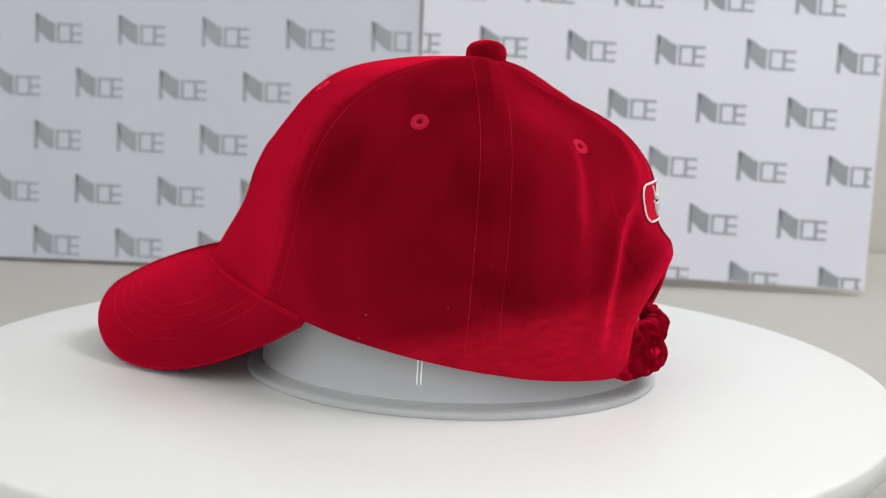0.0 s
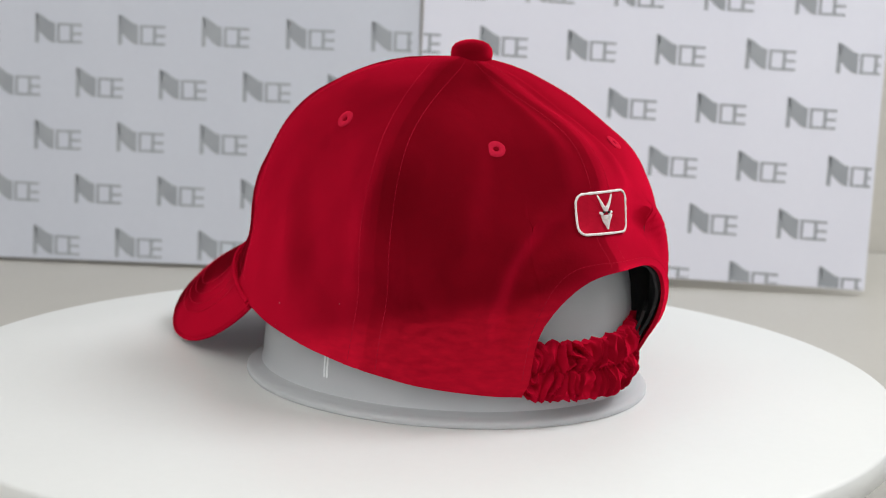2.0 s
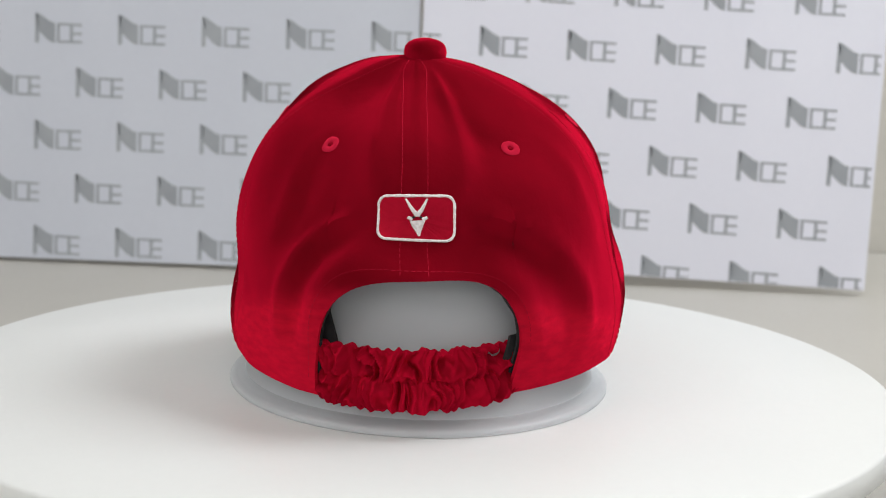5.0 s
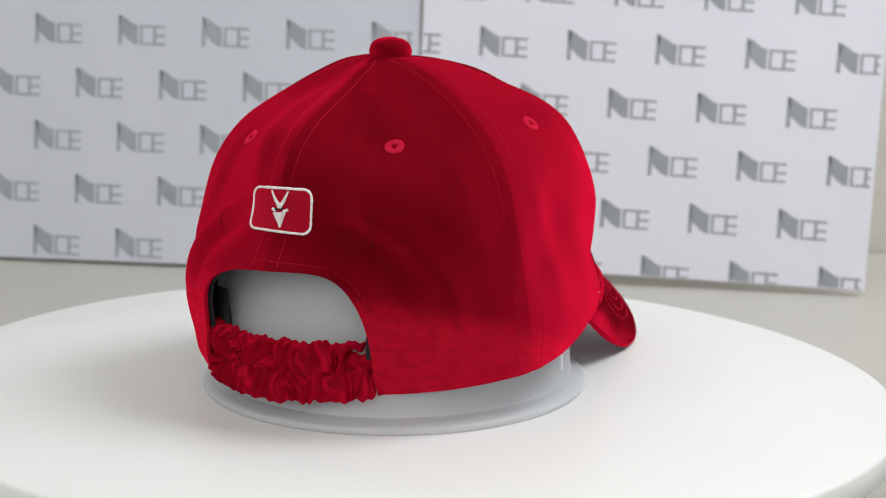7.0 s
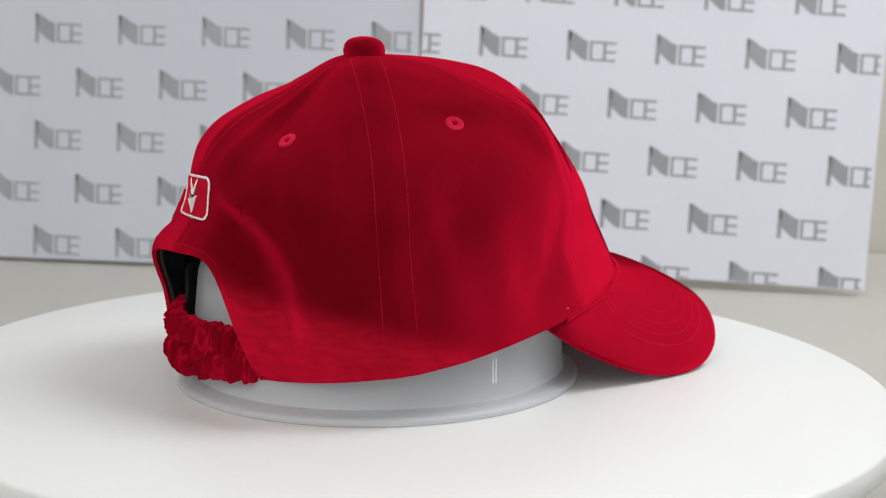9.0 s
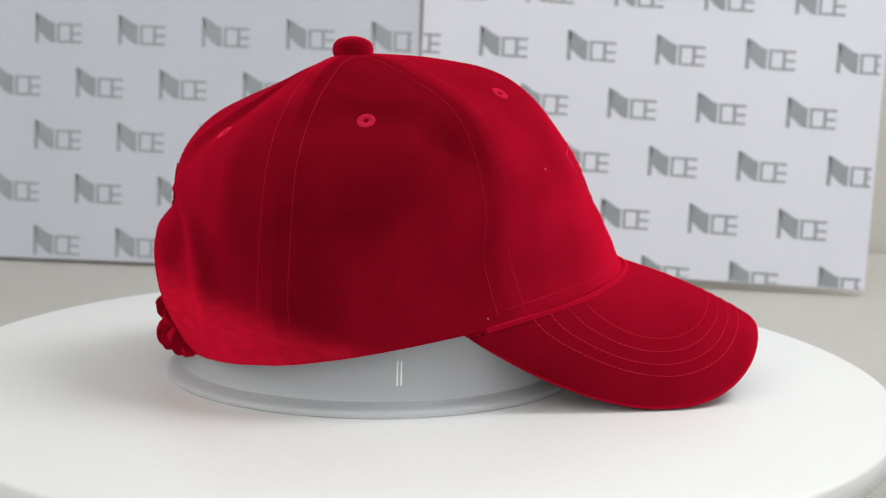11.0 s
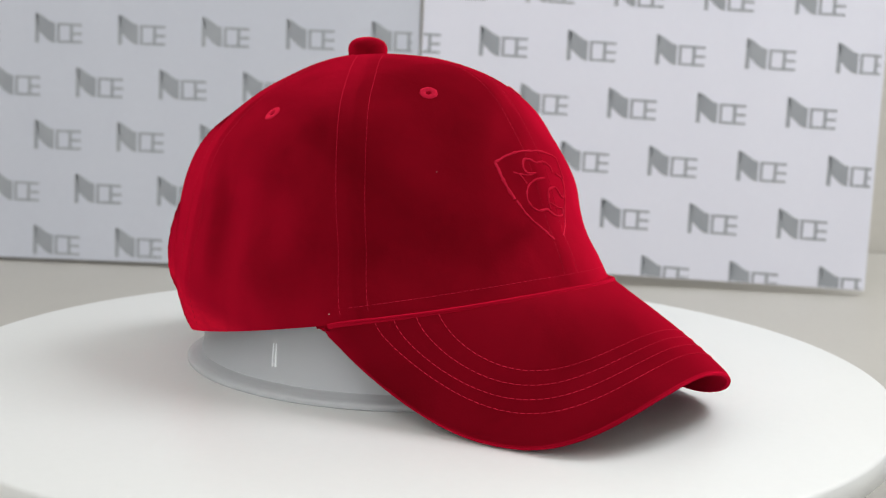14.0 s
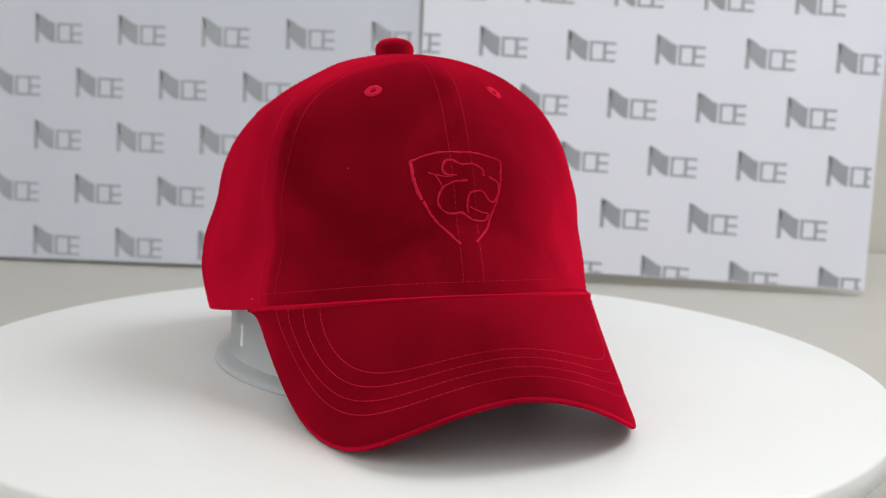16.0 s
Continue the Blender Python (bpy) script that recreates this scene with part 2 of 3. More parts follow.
# ---- printed backdrop boards ----
def mark_shapes():
    """Plain shapes of the printed mark, in its own width of 42 mm and height of 27 mm, from its top left corner."""
    wave = []
    steps = 10
    top = [(17.3 * i / steps, -(0.3 + 8.2 * (0.5 - 0.5 * math.cos(math.pi * i / steps)) ** 1.0)) for i in range(steps + 1)]
    low = [(3.3 + 14.0 * i / steps, -(16.2 + 9.2 * math.sin(math.pi / 2 * i / steps) ** 1.15)) for i in range(steps + 1)]
    for i in range(steps):
        wave.append([top[i], top[i + 1], low[i + 1], low[i]])
    stem = [[(0.0, -0.4), (0.0, -25.6), (3.3, -25.6), (3.3, -2.0)]]
    frame_bars = [[(19.0, -8.6), (19.0, -25.4), (21.4, -25.4), (21.4, -8.6)], [(21.4, -8.6), (21.4, -10.6), (30.4, -10.8), (30.4, -8.8)],
                  [(21.4, -23.4), (21.4, -25.4), (30.4, -25.5), (30.4, -23.5)], [(30.4, -8.7), (30.4, -25.6), (33.0, -25.6), (33.0, -8.7)]]
    bars = [[(33.0, z), (33.0, z - 2.0), (41.0, z - 2.1), (41.0, z - 0.1)] for z in (-8.9, -16.4, -23.5)]
    return wave + stem, frame_bars + bars


def backdrop_board(turn, tilt, spin, u0, w0, pu, pw, ulo, uhi, ucut, wlo, whi, cols, rows, label, size=1.0, face=SHADED_BOARD):
    board = tagged(new("backdrop_board"), label, "backdrop board", "printed boards behind the turntable")
    ex = Vector((math.cos(turn), math.sin(turn), 0))
    nn = Vector((-math.sin(turn) * math.cos(tilt), math.cos(turn) * math.cos(tilt), math.sin(tilt)))
    ez = ex.cross(nn)
    ex, ez = math.cos(spin) * ex + math.sin(spin) * ez, -math.sin(spin) * ex + math.cos(spin) * ez
    m = Matrix((ex, nn, ez)).transposed().to_4x4()
    m.translation = (0, 0.5, 0.1)
    board.matrix_world = m
    bevelled(box("panel", (ulo, 0.0, wlo), (uhi, 0.005, whi), face, board), 0.0008)
    a, c = mark_shapes()
    for r in range(*rows):
        for k in range(*cols):
            u, w = u0 + pu * (k + (0.5 if r % 2 else 0.0)), w0 - pw * r
            if u > ucut - 0.004 or u + 0.04 < ulo or w < wlo + 0.008 or w - 0.027 > whi:
                continue
            for nm, polys in (("printed_block", a), ("printed_bars", c)):
                verts, faces = [], []
                for q in polys:
                    pts = [(min(max(u + x * size / 1000, ulo + 0.001), ucut), max(w + z * size / 1000, wlo + 0.001)) for x, z in q]
                    if max(p[0] for p in pts) - min(p[0] for p in pts) < 1e-5 or max(p[1] for p in pts) - min(p[1] for p in pts) < 1e-5:
                        continue
                    i = len(verts)
                    for y in (-0.0002, 0.0):
                        verts += [(x, y, z) for x, z in pts]
                    n = len(pts)
                    faces.append(tuple(range(i, i + n)))
                    faces += [(i + j, i + (j + 1) % n, i + n + (j + 1) % n, i + n + j) for j in range(n)]
                if verts:
                    mesh_object(nm, verts, faces, PRINT, board, False)
    return board


R = radians
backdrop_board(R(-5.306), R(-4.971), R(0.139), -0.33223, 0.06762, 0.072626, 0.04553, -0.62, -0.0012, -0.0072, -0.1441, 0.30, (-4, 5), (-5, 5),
               "white printed board, greyed for dimmer light, with rows of grey block marks")
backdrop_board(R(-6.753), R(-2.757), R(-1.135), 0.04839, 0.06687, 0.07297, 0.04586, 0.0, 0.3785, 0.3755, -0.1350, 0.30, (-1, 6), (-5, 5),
               "pale bluish printed board with rows of grey block marks", 0.98, LIT_BOARD)

# ---- turntable ----
TURN = [-3.2e-05, -0.001069, 0.036892, -14.800174, 0.111021]


def turned(t):
    return float(np.polyval(TURN, t))


turntable = tagged(new("turntable"), "round white display turntable with a black base", "turntable")
turntable.location = (-0.0014, 0.004, -0.0476)
lathe_oval("base", [(0.0, 0.0, 0.0), (0.202, 0.202, 0.0), (0.205, 0.205, 0.003), (0.205, 0.205, 0.028), (0.202, 0.202, 0.031), (0.0, 0.0, 0.031)], BLACK, turntable, label="black plastic motor base")
RT = 0.2193
TOP = 0.0465
platter = lathe_oval("platter", [(0.0, 0.0, 0.031), (RT - 0.006, RT - 0.006, 0.031), (RT - 0.001, RT - 0.001, TOP - 0.0115), (RT, RT, TOP - 0.0105), (RT, RT, TOP - 0.0016), (RT - 0.0005, RT - 0.0005, TOP - 0.0005), (RT - 0.0016, RT - 0.0016, TOP), (RT * 0.6, RT * 0.6, TOP), (0.0, 0.0, TOP)],
                     PLATTER, turntable, 160, "glossy white round platter")

# ---- display stand ----
stand = tagged(new("display_stand"), "oval frosted plastic cap stand on the white turntable", "display stand")
SC = (0.0048, 0.0002)
SA, SB, SPIN = 0.0944, 0.0841, 10.64
fl = lathe_oval("flange", [(SA - k, SB - k, z) for k, z in ((0.0125, 0.0003), (0.0005, 0.0003), (0.0, 0.0008), (0.0, 0.0024), (0.0006, 0.0031), (0.0030, 0.0035), (0.0052, 0.0041), (0.0066, 0.0056), (0.0125, 0.0056))], RIM, stand, 128)
wl = lathe_oval("wall", [(SA - k, SB - j, z) for k, j, z in ((0.0066, 0.0066, 0.0052), (0.0076, 0.0076, 0.0100), (0.0084, 0.0080, 0.022), (0.0090, 0.0040, 0.031), (0.0105, 0.0048, 0.048), (0.0165, 0.0140, 0.074), (0.0245, 0.0245, 0.086))] + [(0.0, 0.0, 0.089), (0.0, 0.0, 0.0875)]
                + [(SA - k, SB - k, z) for k, z in ((0.0265, 0.0845), (0.0185, 0.077), (0.0125, 0.050), (0.0095, 0.0085), (0.0082, 0.0050))], FROST, stand, 128)
for ob in (fl, wl):
    ob.matrix_basis = pose(SC[0], SC[1], 0, 0, 0, SPIN)


def wall_point(sx, sgn, inset):
    """Where the wall stands at sx across, on the side sgn."""
    best = None
    for k in range(720):
        t = math.pi * k / 360
        x, y = (SA - inset) * math.cos(t), (SB - inset) * math.sin(t)
        c, w = math.cos(radians(SPIN)), math.sin(radians(SPIN))
        p = (SC[0] + x * c - y * w, SC[1] + x * w + y * c)
        if p[1] * sgn > 0 and (best is None or abs(p[0] - sx) < abs(best[0] - sx)):
            best = p
    return best


for sx, sgn in ((-0.0070, 1), (0.0179, -1)):
    verts, faces = [], []
    for k in (-1, 1):
        for dx in (-0.0003, 0.0003):
            for z, inset in ((0.012, 0.0077), (0.048, 0.0103)):
                for dy in (-0.0008, 0.0005):
                    verts.append((sx + k * 0.0008 + dx, wall_point(sx + k * 0.0008, sgn, inset)[1] + sgn * dy, z))
        o = len(verts) - 8
        faces += [tuple(o + q for q in f) for f in ((0, 1, 3, 2), (4, 6, 7, 5), (0, 4, 5, 1), (2, 3, 7, 6), (0, 2, 6, 4), (1, 5, 7, 3))]
    mesh_object("mould_slot", verts, faces, RIDGE, stand, False, "pale moulded slot line")

# ---- cap ----
C = {'xc': -0.00066, 'af': 0.11090, 'ab': 0.10127, 'b': 0.08721, 'e': 2.16196, 'xa': -0.01052, 'za': 0.14381, 'z0': 0.02576, 'kx': 0.17797, 'kxx': 0.43059, 'p0': 1.06458, 'p1': -0.35660, 'p2': 0.01395, 'q0': 0.85642, 'q1': -0.05359, 'q2': -0.04779, 'g0': 0.06419, 'g1': -0.03956, 'm': 0.37468}
WARP = [-0.0046, -0.0111, 0.0061, 0.0215, -0.0046, 0.0046, 0.0157, 0.0154, 0.0172, -0.0184, 0.0139, -0.0006, -0.0330, 0.0214, 0.0153, 0.0018, 0.0001, 0.0034, 0.0084, 0.0043, 0.0002, -0.0109, 0.0031, -0.0053, 0.0133, -0.0046, 0.0162, 0.0028, 0.0009, -0.0015, -0.0020, 0.0048, -0.0044, -0.0049, -0.0024, -0.0048, 0.0115, -0.0105, -0.0061, 0.0053, -0.0004, 0.0036, -0.0642, -0.0152, 0.0161, -0.0014, 0.0024, 0.0056, 0.0079, 0.0049, 0.0004, -0.0042, 0.0004, -0.0087, 0.0085, 0.0097, -0.0069, 0.0012, -0.0038, 0.0041, -0.0044, -0.0090, -0.0066, 0.0096, 0.0016, -0.0020, -0.0027, -0.0013, 0.0001, -0.0023, 0.0010, 0.0048, -0.0002, 0.0042, 0.0046, 0.0007, 0.0013, -0.0002]
B = {'fb': 1.17111, 'A': 0.15724, 'n': 1.09727, 'W': 0.08898, 'beta': 0.04332, 'kb': 22.48272, 'sg': 0.50342, 'z0': 0.10222, 'bul': 0.00284, 'asz': 0.00142, 'asy': -0.00487, 'pe': 1.88271, 'h1': 0.01021, 'h2': -0.00481, 'h3': -0.00462}
SEAMS = [-2.0, 53.0, 110.0, 185.0, 254.5, 303.5]


def rim_xy(phi):
    cs, sn = np.cos(phi), np.sin(phi)
    r = (np.abs(cs) ** C["e"] + np.abs(sn) ** C["e"]) ** (-1 / C["e"])
    return np.where(cs > 0, C["af"], C["ab"]) * cs * r, C["b"] * sn * r


def crown(phi, al):
    """The crown's outer surface: azimuth phi from the front, al from the rim (0) to the button (pi/2)."""
    phi, al = np.broadcast_arrays(np.asarray(phi, float), np.asarray(al, float))
    rx, ry = rim_xy(phi)
    cs, c2 = np.cos(phi), np.cos(2 * phi)
    p, q = C["p0"] + C["p1"] * cs + C["p2"] * c2, C["q0"] + C["q1"] * cs + C["q2"] * c2
    rho = np.clip(np.cos(al), 1e-6, 1) ** p
    sa = np.sin(al)
    h = np.sign(sa) * np.abs(sa) ** q
    rho = rho * (1 - (C["g0"] + C["g1"] * cs) * (1 - h) ** 3)
    d = 0
    for k in range(13):
        ang = np.cos(k * phi) if k < 7 else np.sin((k - 6) * phi)
        for j in range(6):
            d = d + WARP[6 * k + j] * ang * np.cos(j * np.pi * h)
    rho = rho * (1 + d)
    x = C["xc"] + (C["xa"] - C["xc"]) * np.abs(h) ** C["m"] + rx * rho
    X = C["xc"] + rx
    zl = C["z0"] + C["kx"] * X + C["kxx"] * X * X
    z = zl + (C["za"] - zl) * h * (1 + 0.5 * d * h * (1 - h ** 6))
    return np.stack([x, ry * rho, z], -1)


def normals(phi, al):
    e = 1e-3
    a = crown(phi + e, al) - crown(phi - e, al)
    c = crown(phi, np.minimum(al + e, 1.56)) - crown(phi, al - e)
    n = np.cross(a, c)
    return n / (np.linalg.norm(n, axis=-1, keepdims=True) + 1e-12)


OPEN_MID, OPEN_HALF = 186.0, 29.5


def low_edge(deg, more=0.0):
    off = (deg - OPEN_MID + 180) % 360 - 180
    u = abs(off) / (OPEN_HALF + more)
    p, q = (3.0, 0.36) if off < 0 else (4.5, 0.34)
    return 0.208 * math.pi / 2 * (1 - u ** p) ** q if u < 1 else 0.0


def cloth(phi, al, lift=0.0):
    """Crown surface with seam grooves and soft creases, moved out by lift."""
    phi, al = np.broadcast_arrays(np.asarray(phi, float), np.asarray(al, float))
    P, N = crown(phi, al), normals(phi, al)
    r = np.hypot(P[..., 0] + 0.01, P[..., 1]) + 1e-4
    d = np.zeros(phi.shape)
    for s in SEAMS:
        gap = (np.mod(phi - radians(s) + np.pi, 2 * np.pi) - np.pi) * r
        d = d - 0.00018 * np.exp(-(gap / 0.0010) ** 2) + 0.00015 * np.exp(-((np.abs(gap) - 0.0035) / 0.003) ** 2)
    flat = P.reshape(-1, 3)
    w = np.array([noise.noise(Vector(v * 26.0)) * 0.0011 + noise.noise(Vector(v * 60.0) + Vector((3, 1, 7))) * 0.0004 for v in flat]).reshape(phi.shape)
    off = np.degrees(np.mod(phi - radians(OPEN_MID) + np.pi, 2 * np.pi) - np.pi)
    low = np.vectorize(low_edge)(np.degrees(phi) % 360, 7.0)
    d = d + 0.0085 * np.exp(-((al - low) / 0.095) ** 2) * np.clip(1 - (off / (OPEN_HALF + 7)) ** 4, 0, 1) * np.clip((al - 0.04) / 0.08, 0, 1)
    # arched fold round the opening, and the hem band
    wide = np.where(off > 0, 46.0, 40.0)
    rr = ((np.abs(off) / wide) ** 2.5 + (np.clip(al - 0.10, 0, 9) / 0.42) ** 2.5) ** 0.4
    arch = np.clip((al - 0.08) / 0.10, 0, 1) * np.clip((0.75 - al) / 0.2, 0, 1) * np.clip((np.abs(off) - 14) / 10, 0, 1)
    d = d + arch * (0.0034 * np.exp(-((rr - 1.09) / 0.065) ** 2) - 0.0022 * np.exp(-((rr - 0.94) / 0.09) ** 2))
    # dimples in the side panels by the corners of the brim
    for at in (70.0, -70.0):
        gap = np.degrees(np.mod(phi - radians(at) + np.pi, 2 * np.pi) - np.pi)
        d = d - 0.0020 * np.exp(-(gap / 6.0) ** 2 - ((al - 0.13) / 0.06) ** 2) + 0.0012 * np.exp(-((gap - np.sign(at) * 11) / 5.0) ** 2 - ((al - 0.22) / 0.12) ** 2)
    # soft slack folds standing on the sides, and the dented back of the crown
    for at, slant, width, height, lo, hi in ((-83, 9, 4.0, 0.0011, 0.10, 0.75), (-106, -12, 4.5, 0.0010, 0.12, 0.6), (-52, 14, 3.5, 0.0009, 0.35, 0.9),
                                             (80, -9, 4.0, 0.0010, 0.10, 0.7), (104, 12, 4.5, 0.0010, 0.12, 0.65), (58, -14, 4.0, 0.0009, 0.3, 0.85),
                                             (14, 16, 4.5, 0.0012, 0.55, 1.3), (-13, -14, 4.5, 0.0010, 0.55, 1.25), (-142, 10, 5.0, 0.0007, 0.08, 0.5)):
        span = np.clip((al - lo) / 0.15, 0, 1) * np.clip((hi - al) / 0.25, 0, 1)
        x = (off - at - slant * (al - lo)) / width
        d = d + span * 1.5 * height * (np.exp(-x ** 2) - 0.6 * np.exp(-((x - 1.9) / 1.2) ** 2))
    front = np.clip((np.abs(off) - 118) / 12, 0, 1)
    d = d + 0.0009 / (1 + np.exp((al - 0.16) / 0.014)) * np.clip((np.abs(off) - OPEN_HALF - 1) / 6, 0, 1) * (1 - front)
    fade = np.clip((1.5 - al) / 0.3, 0, 1)
    return P + N * ((d + w) * fade + lift)[..., None]


cap = tagged(new("baseball_cap"), "red velvet baseball cap with a ruffled elastic back strap", "cap")
def panel_grid(lo, hi):
    degs = list(np.linspace(lo, hi, 44))
    for edge in (OPEN_MID - OPEN_HALF, OPEN_MID + OPEN_HALF):
        sgn = 1 if edge < OPEN_MID else -1
        degs += [edge + sgn * k for k in (0.0, 0.02, 0.08, 0.2, 0.4, 0.7, 1.1, 1.6, 2.3)]
    degs = np.array(sorted({round(x, 4) for x in degs if lo <= x <= hi}))
    low = np.array([low_edge(x) for x in degs])
    s = np.linspace(0, 1, 52)
    al = 0.985 * math.pi / 2 * s[None] + low[:, None] * (1 - s[None]) ** 4
    return np.radians(degs)[:, None] + 0 * al, al


bounds = SEAMS + [358.0]
for lo, hi in zip(bounds, bounds[1:]):
    ph, al = panel_grid(lo, hi)
    out = cloth(ph, al)
    inn = out - normals(ph, al) * 0.0016
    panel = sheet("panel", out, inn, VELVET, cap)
    # the pile of a flat-cut panel lies out from its own middle line
    mid = (lo + hi) / 2
    lay = 0.45 if 60 < mid < 300 else 0.32
    mid = radians(mid if 60 < mid < 300 else 20 if mid < 60 else 337)
    pile = panel.data.attributes.new("pile", "FLOAT_VECTOR", "POINT")
    pile.data.foreach_set("vector", [lay * math.cos(mid), lay * math.sin(mid), 0.0] * len(panel.data.vertices))
degs = np.array(sorted(set(np.linspace(0, 360, 121).tolist() + [OPEN_MID - OPEN_HALF + k for k in (0, 0.1, 0.4, 1, 2)] + [OPEN_MID + OPEN_HALF - k for k in (0, 0.1, 0.4, 1, 2)])))
low = np.array([low_edge(x) for x in degs])
al = low[:, None] + 0.004 + (0.9 * math.pi / 2 - low[:, None]) * np.linspace(0, 1, 24)[None]
ph = np.radians(degs)[:, None] + 0 * al
P, N = cloth(ph, al), normals(ph, al)
sheet("lining", P - N * 0.0030, P - N * 0.0042, LINING, cap, "black cloth lining and sweatband")


def tube_on(points, nrm, radius, sides=6, closed=False, flat=1.0):
    """A soft thread along points, flattened towards the surface."""
    pts = np.asarray(points)
    n = len(pts)
    verts, faces = [], []
    for i in range(n):
        a = pts[(i - 1) % n] if closed or i else pts[i]
        c = pts[(i + 1) % n] if closed or i < n - 1 else pts[i]
        t = (c - a) / (np.linalg.norm(c - a) + 1e-12)
        side = np.cross(t, nrm[i])
        side /= np.linalg.norm(side) + 1e-12
        rr = radius[i] if hasattr(radius, "__len__") else radius
        for k in range(sides):
            ang = 2 * math.pi * k / sides
            verts.append(pts[i] + side * rr * math.cos(ang) + nrm[i] * rr * flat * math.sin(ang))
    for i in range(n if closed else n - 1):
        for k in range(sides):
            j = (i + 1) % n
            faces.append((i * sides + k, i * sides + (k + 1) % sides, j * sides + (k + 1) % sides, j * sides + k))
    if not closed:
        faces += [tuple(range(sides - 1, -1, -1)), tuple((n - 1) * sides + k for k in range(sides))]
    return verts, faces


def dashes(points, nrm, length, gap, radius):
    """Short stitches along a line of points."""
    pts = np.asarray(points)
    run = np.concatenate([[0], np.cumsum(np.linalg.norm(np.diff(pts, axis=0), axis=1))])
    verts, faces, s = [], [], gap
    while s + length < run[-1]:
        at = np.array([s, s + length * 0.5, s + length])
        q = np.stack([np.interp(at, run, pts[:, k]) for k in range(3)], -1)
        nn = np.stack([np.interp(at, run, nrm[:, k]) for k in range(3)], -1)
        q[0] -= nn[0] * radius * 0.8
        q[2] -= nn[2] * radius * 0.8
        v, f = tube_on(q, nn, radius, 5)
        faces += [tuple(i + len(verts) for i in g) for g in f]
        verts += v
        s += length + gap
    return verts, faces


# double rows of stitching beside every seam
for s in SEAMS:
    for side in (-1, 1):
        a0 = low_edge(s) + 0.010
        al = np.linspace(a0, 1.42, 90)
        P = crown(np.full(90, radians(s)), al)
        r = np.hypot(P[:, 0] + 0.01, P[:, 1])
        ph = radians(s) + side * np.minimum(0.0056 / r, 0.35)
        v, f = dashes(cloth(ph, al, 0.0001), normals(ph, al), 0.0017, 0.0008, 0.00015)
        tagged(mesh_object("stitching", v, f, STITCH, cap), kind="stuff")
# stitching above the opening
dg = np.linspace(OPEN_MID - OPEN_HALF - 2.2, OPEN_MID + OPEN_HALF + 2.2, 120)
al = np.array([0.034 + 0.207 * math.pi / 2 * (1 - min(1, abs(x - OPEN_MID) / (OPEN_HALF + 2.2)) ** 4.0) ** 0.36 for x in dg])
v, f = dashes(cloth(np.radians(dg), al, 0.0001), normals(np.radians(dg), al), 0.0017, 0.0008, 0.00014)
tagged(mesh_object("stitching", v, f, STITCH, cap), kind="stuff")

# embroidered eyelets
for deg, av in ((147.0, 0.500), (-137.0, 0.486), (83.3, 0.537), (-84.0, 0.507), (-31.2, 0.593), (22.0, 0.598)):
    ph, al = np.array([radians(deg)]), np.array([av * math.pi / 2])
    P, N = cloth(ph, al)[0], normals(ph, al)[0]
    east = np.cross((0, 0, 1), N)
    east /= np.linalg.norm(east)
    up = np.cross(N, east)
    verts, faces = [], []
    n, k = 36, 10
    rnd = random.Random(int(deg))
    for i in range(n):
        t = 2 * math.pi * i / n
        thread = 1 + 0.10 * (i % 2) + rnd.uniform(-0.06, 0.06)
        for j in range(k):
            g = 2 * math.pi * j / k
            rad = 0.0025 + 0.0013 * thread * math.cos(g)
            verts.append(P + east * rad * math.cos(t) + up * rad * math.sin(t) + N * (0.0001 + 0.0004 * thread * math.sin(g)))
    for i in range(n):
        for j in range(k):
            faces.append((i * k + j, ((i + 1) % n) * k + j, ((i + 1) % n) * k + (j + 1) % k, i * k + (j + 1) % k))
    eyelet = mesh_object("eyelet", verts, faces, THREAD, cap, True, "embroidered red thread eyelet")
    disc = [P + N * 0.0003 + (east * math.cos(t) + up * math.sin(t)) * 0.0008 for t in np.linspace(0, 2 * math.pi, 14)[:-1]]
    base = [p - N * 0.001 for p in disc]
    mesh_object("hole", disc + base, [tuple(range(13))] + [(i, (i + 1) % 13, 13 + (i + 1) % 13, 13 + i) for i in range(13)], VELVET, eyelet, False)

# button on top
bz = C["za"] + 0.0008
button_profile = [(k * 0.0092, k * 0.0092, bz + h) for k, h in ((0.86, -0.0035), (0.97, -0.0015), (1.0, 0.0005), (0.95, 0.0028), (0.80, 0.0046), (0.55, 0.0058), (0.25, 0.0064), (0.0, 0.0066))]
lathe_oval("button", button_profile, VELVET, cap, 40, "velvet covered top button", (-0.0095, -0.0046))


